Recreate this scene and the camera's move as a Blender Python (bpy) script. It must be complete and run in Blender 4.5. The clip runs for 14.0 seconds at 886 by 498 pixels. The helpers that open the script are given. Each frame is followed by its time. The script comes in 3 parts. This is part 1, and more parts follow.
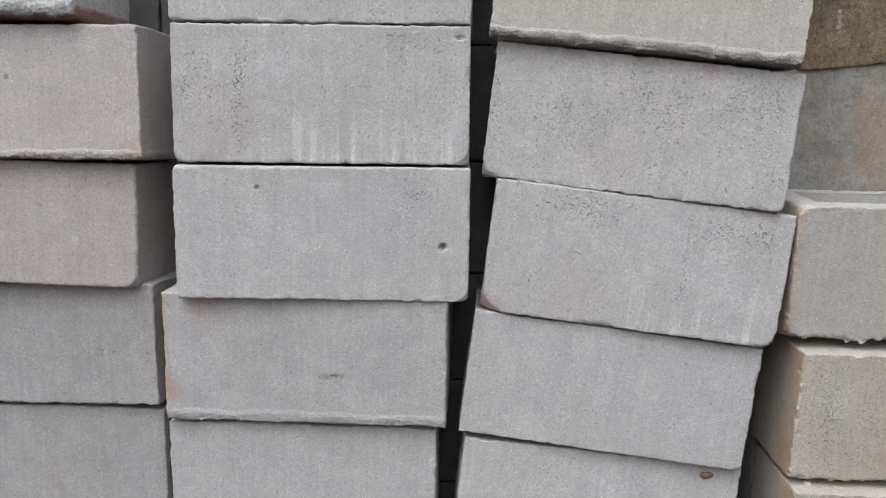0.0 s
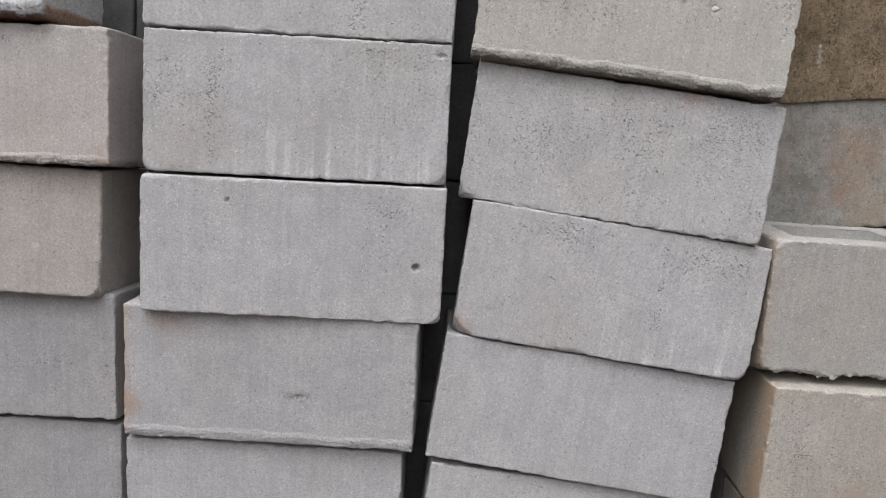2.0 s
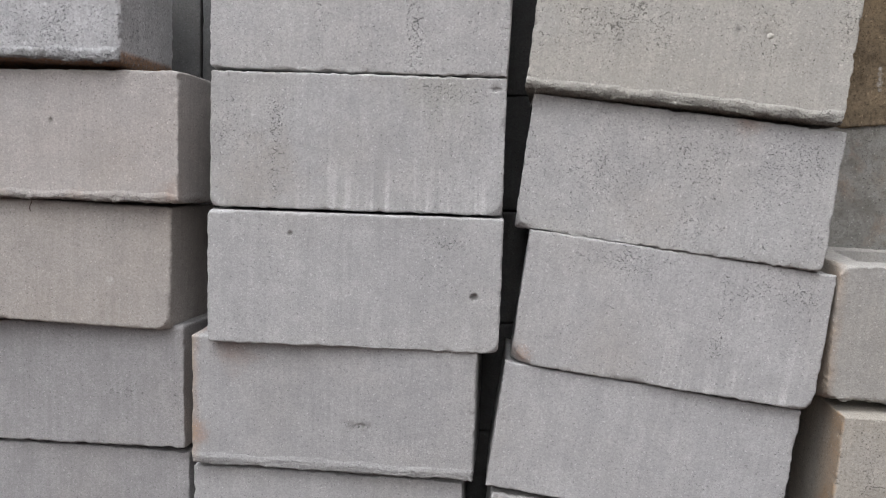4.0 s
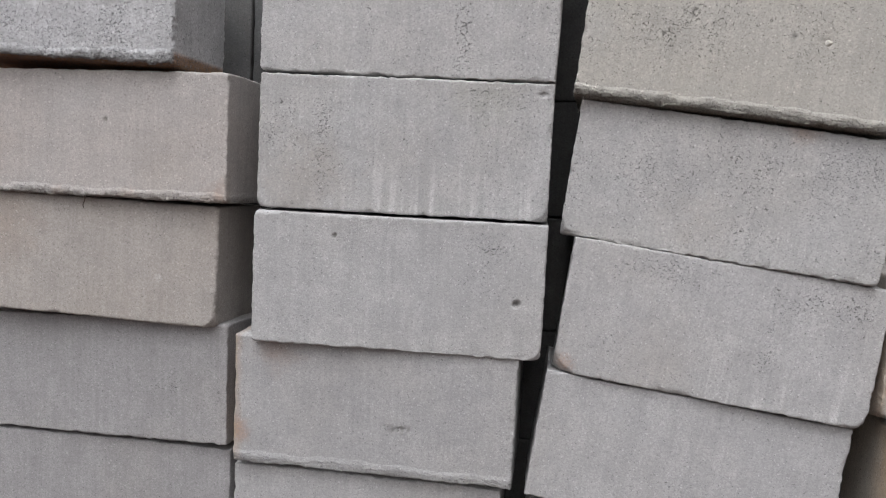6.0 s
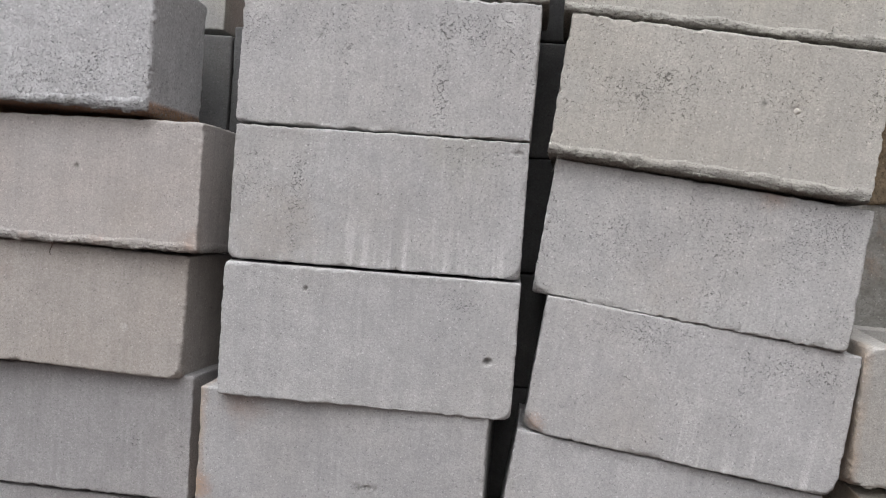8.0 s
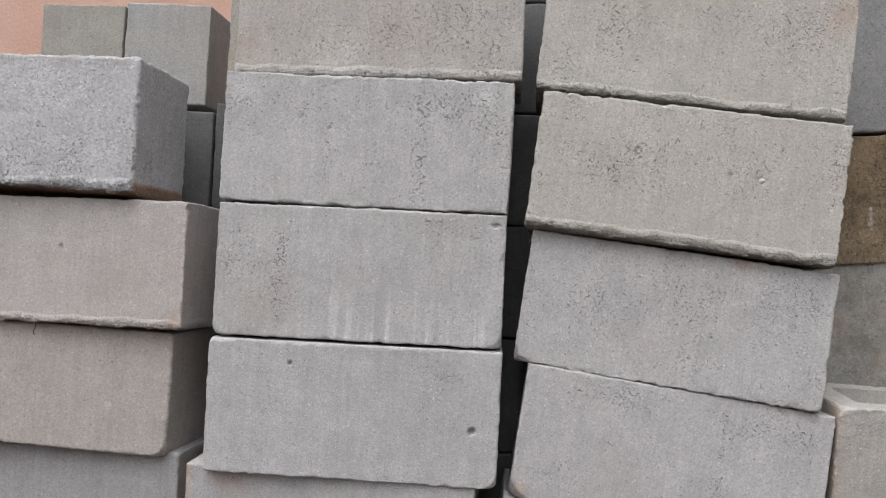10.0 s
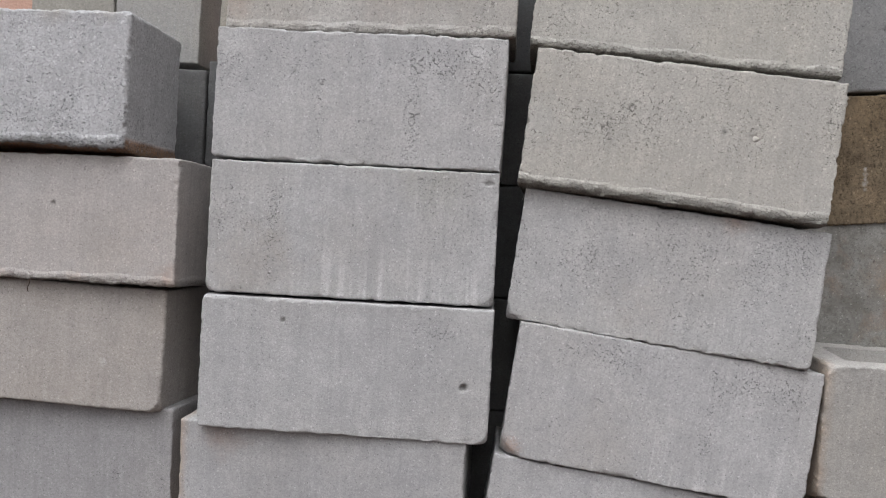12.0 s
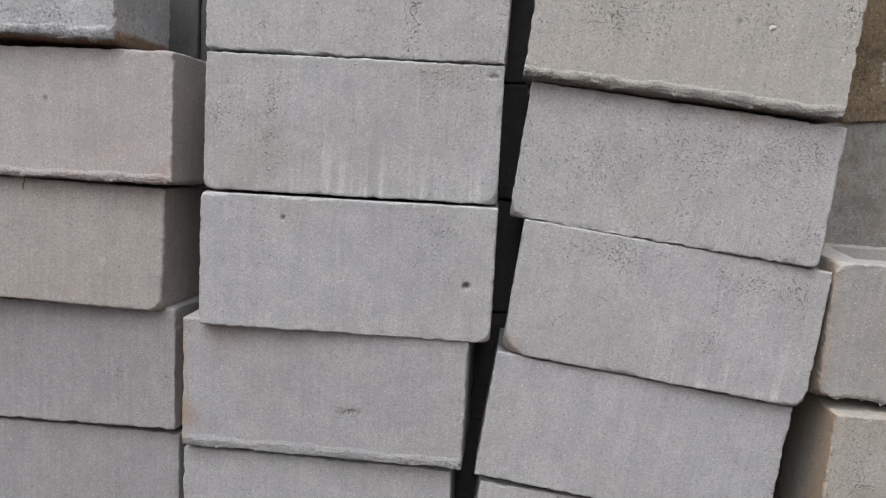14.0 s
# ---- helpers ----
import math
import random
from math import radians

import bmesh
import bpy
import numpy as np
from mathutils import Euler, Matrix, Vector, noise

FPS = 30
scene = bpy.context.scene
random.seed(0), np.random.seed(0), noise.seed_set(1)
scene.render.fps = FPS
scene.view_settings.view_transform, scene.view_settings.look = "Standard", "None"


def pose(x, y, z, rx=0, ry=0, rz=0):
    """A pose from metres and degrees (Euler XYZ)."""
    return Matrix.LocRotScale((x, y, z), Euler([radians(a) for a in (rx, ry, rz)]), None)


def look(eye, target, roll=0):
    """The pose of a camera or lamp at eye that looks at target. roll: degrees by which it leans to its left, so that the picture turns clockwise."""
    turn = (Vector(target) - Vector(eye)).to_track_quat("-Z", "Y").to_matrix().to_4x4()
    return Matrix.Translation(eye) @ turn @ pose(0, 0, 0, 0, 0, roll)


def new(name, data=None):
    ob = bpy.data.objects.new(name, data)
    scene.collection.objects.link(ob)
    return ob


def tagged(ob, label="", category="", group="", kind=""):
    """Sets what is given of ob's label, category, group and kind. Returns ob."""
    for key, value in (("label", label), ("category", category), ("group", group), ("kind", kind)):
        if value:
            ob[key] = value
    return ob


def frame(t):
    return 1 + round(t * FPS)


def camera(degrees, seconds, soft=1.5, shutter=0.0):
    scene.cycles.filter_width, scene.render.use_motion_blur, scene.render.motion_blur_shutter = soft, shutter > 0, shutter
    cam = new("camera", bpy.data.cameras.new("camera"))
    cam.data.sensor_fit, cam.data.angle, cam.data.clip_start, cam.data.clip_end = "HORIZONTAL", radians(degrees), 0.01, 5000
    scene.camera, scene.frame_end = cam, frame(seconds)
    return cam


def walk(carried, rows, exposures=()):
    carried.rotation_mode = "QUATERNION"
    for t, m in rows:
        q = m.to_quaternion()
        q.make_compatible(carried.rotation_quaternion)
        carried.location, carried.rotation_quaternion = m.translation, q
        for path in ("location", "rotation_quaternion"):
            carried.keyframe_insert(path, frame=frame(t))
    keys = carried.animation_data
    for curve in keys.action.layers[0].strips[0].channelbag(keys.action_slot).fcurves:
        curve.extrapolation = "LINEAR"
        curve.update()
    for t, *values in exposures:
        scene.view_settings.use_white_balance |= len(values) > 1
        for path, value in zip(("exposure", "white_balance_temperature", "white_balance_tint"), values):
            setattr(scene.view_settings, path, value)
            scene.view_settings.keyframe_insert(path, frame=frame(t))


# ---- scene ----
cam = camera(58.5, 14.0, soft=1.1)
PATH = [
    (0, (0.2071, -1.0547, 1.1420), (0.1278, 0.9216, 0.8452), 0.93),
    (0.5, (0.2124, -1.0498, 1.1438), (0.1316, 0.9274, 0.8538), 1.57),
    (1, (0.2155, -1.0374, 1.1427), (0.1781, 0.9428, 0.8644), 2.59),
    (1.5, (0.2123, -1.0402, 1.1459), (0.1999, 0.9408, 0.8715), 3.32),
    (2, (0.2061, -1.0329, 1.1505), (0.1921, 0.9496, 0.8871), 3.27),
    (2.5, (0.2051, -1.0359, 1.1468), (0.2326, 0.9537, 0.9448), 3.73),
    (3, (0.1978, -1.0407, 1.1502), (0.1372, 0.9463, 0.9310), 3.62),
    (3.5, (0.2022, -1.0418, 1.1489), (0.1164, 0.9454, 0.9394), 3.52),
    (4, (0.2000, -1.0481, 1.1543), (0.0493, 0.9364, 0.9563), 2.11),
    (4.2, (0.1914, -1.0601, 1.1548), (0.0094, 0.9231, 0.9712), 2.92),
    (6.3, (0.1996, -1.0421, 1.1521), (-0.0724, 0.9303, 0.9629), 2.85),
    (6.5, (0.1913, -1.0418, 1.1514), (-0.0886, 0.9295, 0.9627), 2.79),
    (7, (0.1938, -1.0470, 1.1619), (-0.0992, 0.9256, 1.0101), 4.08),
    (7.5, (0.1916, -1.0506, 1.1471), (-0.1709, 0.9130, 1.0336), 2.77),
    (8, (0.2048, -1.0359, 1.1715), (-0.0082, 0.9511, 1.0917), 4.47),
    (8.5, (0.1919, -1.0379, 1.2094), (0.0066, 0.9532, 1.1716), 3.47),
    (9, (0.1968, -1.0457, 1.1936), (0.0278, 0.9471, 1.1854), 3.76),
    (9.2, (0.1936, -1.0521, 1.2109), (0.0357, 0.9416, 1.2238), 3.22),
    (11.3, (0.2207, -1.0618, 1.1931), (0.0446, 0.9299, 1.2392), 3.17),
    (11.5, (0.2141, -1.0606, 1.1916), (0.0480, 0.9322, 1.2230), 3.26),
    (12, (0.2125, -1.0588, 1.1914), (0.0495, 0.9342, 1.1538), 3.31),
    (12.5, (0.2121, -1.0550, 1.1825), (0.0537, 0.9373, 1.1095), 3.41),
    (13, (0.2188, -1.0476, 1.1700), (0.0496, 0.9371, 0.9893), 3.33),
    (13.5, (0.2238, -1.0372, 1.1580), (0.0620, 0.9423, 0.9225), 3.36),
    (14, (0.2148, -1.0397, 1.1571), (0.0538, 0.9399, 0.9228), 3.36),
]
LIGHTNESS = [(0, 0.47, 6300, 11), (0.5, 0.42, 6330, 11.5), (2.5, 0.37, 6370, 12), (4, 0.33, 6370, 12), (6.5, 0.32, 6400, 12), (7.5, 0.35, 6420, 12), (8, 0.36, 6430, 12), (9, 0.37, 6440, 12), (11.5, 0.29, 6370, 12), (13, 0.26, 6360, 12), (14, 0.24, 6350, 12)]
walk(cam, [(t, look(eye, target, roll)) for t, eye, target, roll in PATH], LIGHTNESS)

# ---------------------------------------------------------------- light
world = bpy.data.worlds.new("sky")
scene.world = world
world.use_nodes = True
wn = world.node_tree.nodes
sky = wn.new("ShaderNodeTexSky")
sky.sky_type = "NISHITA"
sky.sun_disc = False
sky.sun_elevation, sky.sun_rotation = radians(62), radians(-150)
sky.dust_density, sky.air_density = 6.0, 1.5
soften = wn.new("ShaderNodeHueSaturation")
soften.inputs["Saturation"].default_value = 0.0
world.node_tree.links.new(sky.outputs["Color"], soften.inputs["Color"])
world.node_tree.links.new(soften.outputs["Color"], wn["Background"].inputs["Color"])
wn["Background"].inputs["Strength"].default_value = 0.13
sun = new("sun", bpy.data.lights.new("sun", "SUN"))
sun.data.energy, sun.data.angle, sun.data.color = 0.8, radians(60), (1.0, 0.99, 0.98)
sun.matrix_world = look((-2.0, -5.0, 8.0), (0, 0, 0.5))


# ---------------------------------------------------------------- materials
class Nodes:
    """A small helper to write a node material line by line."""

    def __init__(self, name):
        self.mat = bpy.data.materials.new(name)
        self.mat.use_nodes = True
        self.tree = self.mat.node_tree
        self.shader = self.tree.nodes["Principled BSDF"]

    def put(self, kind, **values):
        node = self.tree.nodes.new("ShaderNode" + kind)
        for key, value in values.items():
            if isinstance(value, bpy.types.NodeSocket):
                self.tree.links.new(value, node.inputs[key.replace("_", " ")])
            else:
                node.inputs[key.replace("_", " ")].default_value = value
        return node

    def link(self, a, b):
        self.tree.links.new(a, b)

    def maths(self, op, a, b=0.0, c=0.0):
        node = self.tree.nodes.new("ShaderNodeMath")
        node.operation = op
        for n, value in enumerate((a, b, c)):
            if isinstance(value, bpy.types.NodeSocket):
                self.link(value, node.inputs[n])
            else:
                node.inputs[n].default_value = value
        return node.outputs[0]

    def span(self, value, low, high, to_low=0.0, to_high=1.0):
        node = self.put("MapRange", Value=value)
        for n, v in zip((1, 2, 3, 4), (low, high, to_low, to_high)):
            node.inputs[n].default_value = v
        return node.outputs[0]

    def mix(self, factor, a, b, blend="MIX"):
        node = self.tree.nodes.new("ShaderNodeMix")
        node.data_type, node.blend_type = "RGBA", blend
        for n, value in ((0, factor), (6, a), (7, b)):
            if isinstance(value, bpy.types.NodeSocket):
                self.link(value, node.inputs[n])
            elif n == 0:
                node.inputs[n].default_value = value
            else:
                node.inputs[n].default_value = (*value, 1.0)
        return node.outputs[2]

    def noise(self, vector, scale, detail=4.0, rough=0.55):
        return self.put("TexNoise", Vector=vector, Scale=scale, Detail=detail, Roughness=rough).outputs["Fac"]

    def bump(self, height, depth, normal=None):
        node = self.put("Bump", Height=height, Distance=depth, Strength=1.0)
        if normal:
            self.link(normal, node.inputs["Normal"])
        return node.outputs["Normal"]


def concrete(name, base, warm=0.2, warm_tone=(0.42, 0.36, 0.27), rust=0.0, drips=0.3, pits=0.5, coarse=0.0, dirt=0.0, end=0.0, end_width=0.004, under=0.0, patches=(), cracks=(), drip_from=-0.3, crumble=0.0):
    """Cast sand-cement: sand grain, air pits, pale lime drips, warm earth stains. patches are (x, z, radius, colour,
    strength)
    marks on the front face: stains, painted shade of small holes, painted warm bounce; cracks are (x, z, half width,
    half height, strength) clusters of small drag cracks there; end and under are earth stains on the end face and on
    the underside; crumble breaks up the bottom edge."""
    n = Nodes(name)
    where = n.put("TexCoord").outputs["Object"]
    axes = n.put("SeparateXYZ", Vector=where).outputs
    pick = n.put("ObjectInfo").outputs["Random"]
    shift = n.put("VectorMath")
    shift.operation = "ADD"
    n.link(where, shift.inputs[0])
    joined = n.put("CombineXYZ", X=n.maths("MULTIPLY", pick, 37.0), Y=n.maths("MULTIPLY", pick, 11.0), Z=n.maths("MULTIPLY", pick, 23.0)).outputs[0]
    n.link(joined, shift.inputs[1])
    p = shift.outputs[0]
    upright = n.put("Mapping", Vector=p, Scale=(1.0, 1.0, 0.07)).outputs[0]
    broad = n.noise(p, 6.0, 3.0)
    cloud = n.noise(p, 24.0, 4.0)
    blotch = n.noise(p, 80.0, 3.0)
    streak = n.noise(upright, 70.0, 3.0)
    drag = n.noise(n.put("Mapping", Vector=p, Scale=(1.0, 1.0, 0.04)).outputs[0], 170.0, 3.0)
    sand = n.noise(p, 700.0, 1.0, 0.7)
    grit = n.noise(p, 300.0, 2.0, 0.7)
    colour = n.mix(n.span(cloud, 0.35, 0.68), [v * 0.93 for v in base], [v * 1.13 for v in base])
    colour = n.mix(n.maths("MULTIPLY", n.span(broad, 0.44, 0.66), warm), colour, warm_tone)
    colour = n.mix(n.span(streak, 0.48, 0.72, 0.0, 0.3), colour, [min(1, v * 1.14) for v in base])
    colour = n.mix(n.span(drag, 0.5, 0.72, 0.0, 0.38), colour, [min(1, v * 1.18) for v in base])
    colour = n.mix(n.span(drag, 0.48, 0.3, 0.0, 0.32), colour, [v * 0.8 for v in base])
    colour = n.mix(n.span(blotch, 0.5, 0.75, 0.0, 0.3), colour, [v * 0.8 for v in base])
    if drips:
        top = n.maths("ADD", -0.016, n.maths("MULTIPLY", n.maths("SUBTRACT", n.noise(upright, 33.0, 2.0), 0.5), 0.14))
        low = n.span(n.maths("SUBTRACT", top, axes["Z"]), 0.0, 0.06)
        runs = n.span(n.noise(n.put("Mapping", Vector=p, Scale=(1.0, 1.0, 0.03)).outputs[0], 95.0, 1.0), 0.5, 0.64)
        area = n.maths("MULTIPLY", n.span(n.noise(p, 9.0, 1.0), 0.36, 0.5), n.span(axes["X"], drip_from, drip_from + 0.04))
        colour = n.mix(n.maths("MULTIPLY", n.maths("MULTIPLY", n.maths("MULTIPLY", low, runs), area), drips), colour, (0.64, 0.635, 0.63))
    if rust:
        spots = n.span(n.noise(p, 17.0, 5.0, 0.65), 0.54, 0.66)
        colour = n.mix(n.maths("MULTIPLY", spots, rust), colour, (0.30, 0.15, 0.07))
    if dirt:
        grime = n.span(n.noise(p, 32.0, 6.0, 0.7), 0.42, 0.66)
        colour = n.mix(n.maths("MULTIPLY", grime, dirt), colour, (0.075, 0.058, 0.036))
        crust = n.span(n.noise(p, 150.0, 4.0, 0.75), 0.5, 0.62)
        colour = n.mix(n.maths("MULTIPLY", crust, dirt * 0.8), colour, (0.05, 0.04, 0.028))
    for x, z, r, tone, much in patches:
        dx, dz = n.maths("SUBTRACT", axes["X"], x), n.maths("SUBTRACT", axes["Z"], z)
        far = n.maths("SQRT", n.maths("ADD", n.maths("MULTIPLY", dx, dx), n.maths("MULTIPLY", dz, dz)))
        far = n.maths("ADD", far, n.maths("MULTIPLY", n.maths("SUBTRACT", n.noise(p, 45.0 if r > 0.02 else 240.0, 5.0, 0.65), 0.5), r * 2.2))
        front = n.span(axes["Y"], 0.02, 0.0)
        colour = n.mix(n.maths("MULTIPLY", n.span(far, r * 1.2, r * 0.1, 0.0, much * 0.7), front), colour, tone)
    if end:
        edge = n.maths("ADD", axes["X"], n.maths("MULTIPLY", n.maths("SUBTRACT", cloud, 0.5), end_width * 2))
        near = n.maths("MULTIPLY", n.span(edge, -0.2 + end_width, -0.2, 0.0, end), n.span(n.maths("ADD", axes["Y"], n.maths("MULTIPLY", cloud, 0.03)), 0.085, 0.045))
        colour = n.mix(n.maths("MULTIPLY", near, n.span(n.noise(p, 12.0, 3.0), 0.25, 0.5)), colour, (0.46, 0.30, 0.17))
    if under:
        below = n.maths("MULTIPLY", n.span(axes["Z"], -0.076, -0.083), n.span(axes["Y"], 0.003, 0.007))
        # earth stain, its tones raised to include light bounced up from below
        earth = n.mix(n.span(cloud, 0.3, 0.7), (0.44, 0.24, 0.13), (0.58, 0.34, 0.20))
        colour = n.mix(n.maths("MULTIPLY", below, under), colour, earth)
    # sand: every grain its own tone, with some dark and a few bright ones
    grains = n.put("TexVoronoi", Vector=p, Scale=560.0 - 180 * coarse)
    tone = n.put("SeparateColor", Color=grains.outputs["Color"]).outputs
    colour = n.mix(n.span(tone[0], 0.0, 1.0, 0.52 + 0.06 * coarse, 0.0), colour, [v * 0.6 for v in base])
    colour = n.mix(n.span(tone[1], 0.0, 0.03 + 0.03 * pits, 0.45, 0.0), colour, [v * 0.3 for v in base])
    colour = n.mix(n.span(tone[2], 0.978, 0.99, 0.0, 0.45), colour, [min(0.8, v * 1.55) for v in base])
    # drag cracks and air pits: thinly all over, close together in patches and in the clusters
    patchy = n.span(n.noise(n.put("Mapping", Vector=p, Scale=(1.0, 1.0, 0.3)).outputs[0], 30.0, 4.0, 0.65), 0.36, 0.7, 0.45, 1.0)
    density = n.maths("MULTIPLY", patchy, 0.05 + 0.075 * pits + 0.03 * coarse)
    wander = n.noise(p, 60.0, 4.0, 0.65)
    for x, z, rx, rz, much in cracks:
        dx = n.maths("DIVIDE", n.maths("SUBTRACT", axes["X"], x), rx)
        dz = n.maths("DIVIDE", n.maths("SUBTRACT", axes["Z"], z), rz)
        far = n.maths("SQRT", n.maths("ADD", n.maths("MULTIPLY", dx, dx), n.maths("MULTIPLY", dz, dz)))
        far = n.maths("ADD", far, n.maths("MULTIPLY", n.maths("SUBTRACT", wander, 0.5), 3.4))
        density = n.maths("ADD", density, n.span(far, 1.9, 0.3, 0.0, 0.062 * much))
    if crumble:
        low = n.maths("ADD", axes["Z"], n.maths("MULTIPLY", n.maths("SUBTRACT", cloud, 0.5), 0.02))
        density = n.maths("ADD", density, n.span(low, -0.078, -0.086, 0.0, 0.12 * crumble))
    flat = n.put("Mapping", Vector=p, Scale=(1.0, 1.0, 1.4)).outputs[0]
    level = n.maths("SUBTRACT", 0.728, n.maths("MINIMUM", density, 0.165))
    small = n.span(n.maths("SUBTRACT", n.noise(flat, 300.0, 3.0, 0.75), level), 0.0, 0.035)
    large = n.span(n.maths("SUBTRACT", n.noise(flat, 150.0, 5.0, 0.75), n.maths("ADD", level, 0.02)), 0.0, 0.03)
    pit = n.maths("MAXIMUM", small, large)
    shake = n.put("VectorMath")
    shake.operation = "MULTIPLY_ADD"
    n.link(n.put("TexNoise", Vector=p, Scale=260.0, Detail=2.0).outputs["Color"], shake.inputs[0])
    shake.inputs[1].default_value = (0.008, 0.008, 0.005)
    n.link(p, shake.inputs[2])
    hole = n.put("TexVoronoi", Vector=shake.outputs[0], Scale=310.0)
    chance = n.put("SeparateColor", Color=hole.outputs["Color"]).outputs[1]
    reach = n.span(n.maths("ADD", chance, n.maths("MULTIPLY", n.maths("MINIMUM", density, 0.10), 1.6)), 0.92, 1.2, 0.0, 0.46)
    pit = n.maths("MAXIMUM", pit, n.span(n.maths("SUBTRACT", hole.outputs["Distance"], reach), -0.12, 0.0, 1.0, 0.0))
    # pits are darkened in colour too, painting the shade inside them
    colour = n.mix(n.maths("MULTIPLY", pit, 0.6), colour, [v * 0.25 for v in base])
    n.link(colour, n.shader.inputs["Base Color"])
    normal = n.bump(sand, 0.0004 + 0.0003 * coarse)
    normal = n.bump(grit, 0.0006 + 0.0008 * coarse, normal)
    normal = n.bump(n.maths("SUBTRACT", 1.0, pit), 0.0016 + 0.0008 * pits + 0.0008 * coarse, normal)
    if crumble:
        broken = n.maths("MULTIPLY", n.span(low, -0.076, -0.084), n.noise(n.put("Mapping", Vector=p, Scale=(0.7, 1.0, 1.3)).outputs[0], 170.0, 5.0, 0.7))
        normal = n.bump(broken, 0.010 * crumble, normal)
    n.link(normal, n.shader.inputs["Normal"])
    n.shader.inputs["Roughness"].default_value = 0.93
    n.shader.inputs["Specular IOR Level"].default_value = 0.25
    return n.mat


# the dark smudge tone is also painted over dents as the shade inside them
OCHRE, LIME, RUST, MOSS, SMUDGE_AND_HOLE_SHADE = (0.40, 0.35, 0.29), (0.70, 0.70, 0.69), (0.40, 0.21, 0.11), (0.33, 0.33, 0.22), (0.22, 0.215, 0.20)
GREY = concrete("grey_concrete", (0.455, 0.452, 0.452), warm=0.15, drips=0.3)
PLAIN = concrete("plain_grey_concrete", (0.445, 0.442, 0.444), warm=0.1, drips=0.1, pits=0.35, patches=[(-0.07, 0.01, 0.05, (0.39, 0.385, 0.38), 0.4)], cracks=[(-0.176, 0.035, 0.006, 0.006, 0.9), (-0.16, -0.05, 0.02, 0.02, 0.5), (0.05, -0.03, 0.06, 0.03, 0.35)])
SMOOTH = concrete("smooth_grey_concrete", (0.462, 0.459, 0.46), warm=0.08, drips=0.0, pits=0.2, patches=[(0.1, 0.02, 0.07, (0.38, 0.38, 0.38), 0.5), (0.1649, -0.0155, 0.0055, SMUDGE_AND_HOLE_SHADE, 1.2), (-0.0867, 0.0621, 0.004, SMUDGE_AND_HOLE_SHADE, 1.2), (-0.065, 0.008, 0.006, SMUDGE_AND_HOLE_SHADE, 0.5), (-0.12, -0.005, 0.006, SMUDGE_AND_HOLE_SHADE, 0.5)],
                  cracks=[(0.11, 0.066, 0.045, 0.018, 0.9), (0.125, 0.022, 0.018, 0.045, 1.0), (0.10, 0.0, 0.014, 0.03, 0.8), (-0.12, 0.03, 0.008, 0.006, 0.9), (-0.015, -0.055, 0.007, 0.007, 0.8)])
SCUFFED = concrete("scuffed_concrete", (0.49, 0.486, 0.487), warm=0.12, drips=0.15, pits=0.7, patches=[(-0.176, 0.072, 0.022, LIME, 0.55), (0.164, 0.070, 0.020, LIME, 0.85), (-0.1, 0.005, 0.03, LIME, 0.3), (-0.09, 0.035, 0.005, SMUDGE_AND_HOLE_SHADE, 0.8)],
                   cracks=[(-0.052, 0.0, 0.007, 0.065, 1.0), (0.076, -0.03, 0.009, 0.065, 1.25), (0.115, 0.052, 0.045, 0.022, 1.2), (-0.18, 0.035, 0.03, 0.02, 0.8), (0.194, -0.01, 0.006, 0.05, 1.1), (-0.06, 0.06, 0.09, 0.018, 0.6), (-0.09, 0.035, 0.006, 0.006, 1.1)])
DRIPPED = concrete("lime_dripped_concrete", (0.475, 0.472, 0.472), warm=0.15, drips=0.9, drip_from=-0.085, pits=0.6, patches=[(-0.14, -0.06, 0.07, OCHRE, 0.5), (-0.105, -0.02, 0.03, (0.34, 0.31, 0.27), 0.4), (0.11, 0.072, 0.05, MOSS, 0.3), (0.0, -0.01, 0.06, OCHRE, 0.25)],
                   cracks=[(-0.112, 0.025, 0.009, 0.07, 1.1), (-0.045, 0.035, 0.007, 0.05, 0.9), (0.10, 0.075, 0.05, 0.014, 1.1), (-0.18, 0.012, 0.03, 0.03, 0.9), (0.04, 0.0, 0.03, 0.03, 0.5), (0.13, 0.01, 0.03, 0.05, 0.6)])
PITTED = concrete("pitted_concrete", (0.462, 0.458, 0.454), warm=0.15, drips=0.15, pits=0.85, patches=[(-0.06, -0.02, 0.05, (0.36, 0.34, 0.32), 0.45), (-0.02, -0.055, 0.05, OCHRE, 0.35), (0.08, 0.088, 0.022, RUST, 0.5)],
                  cracks=[(-0.10, -0.006, 0.05, 0.025, 0.75), (0.156, 0.052, 0.032, 0.024, 0.8), (0.036, -0.01, 0.007, 0.04, 0.6), (0.123, 0.0, 0.022, 0.035, 0.5), (0.0, 0.03, 0.12, 0.03, 0.3)])
CORNERED = concrete("corner_stained_concrete", (0.455, 0.45, 0.45), warm=0.15, drips=0.95, drip_from=-0.07, pits=0.6, patches=[(-0.19, -0.082, 0.018, RUST, 0.75), (-0.07, -0.05, 0.06, OCHRE, 0.25)],
                    cracks=[(-0.07, 0.068, 0.055, 0.02, 1.15), (0.108, 0.06, 0.035, 0.02, 1.0), (0.067, 0.012, 0.006, 0.045, 1.0), (0.17, 0.06, 0.02, 0.015, 0.9), (0.07, -0.03, 0.02, 0.012, 0.8), (-0.08, 0.005, 0.006, 0.006, 1.0)])
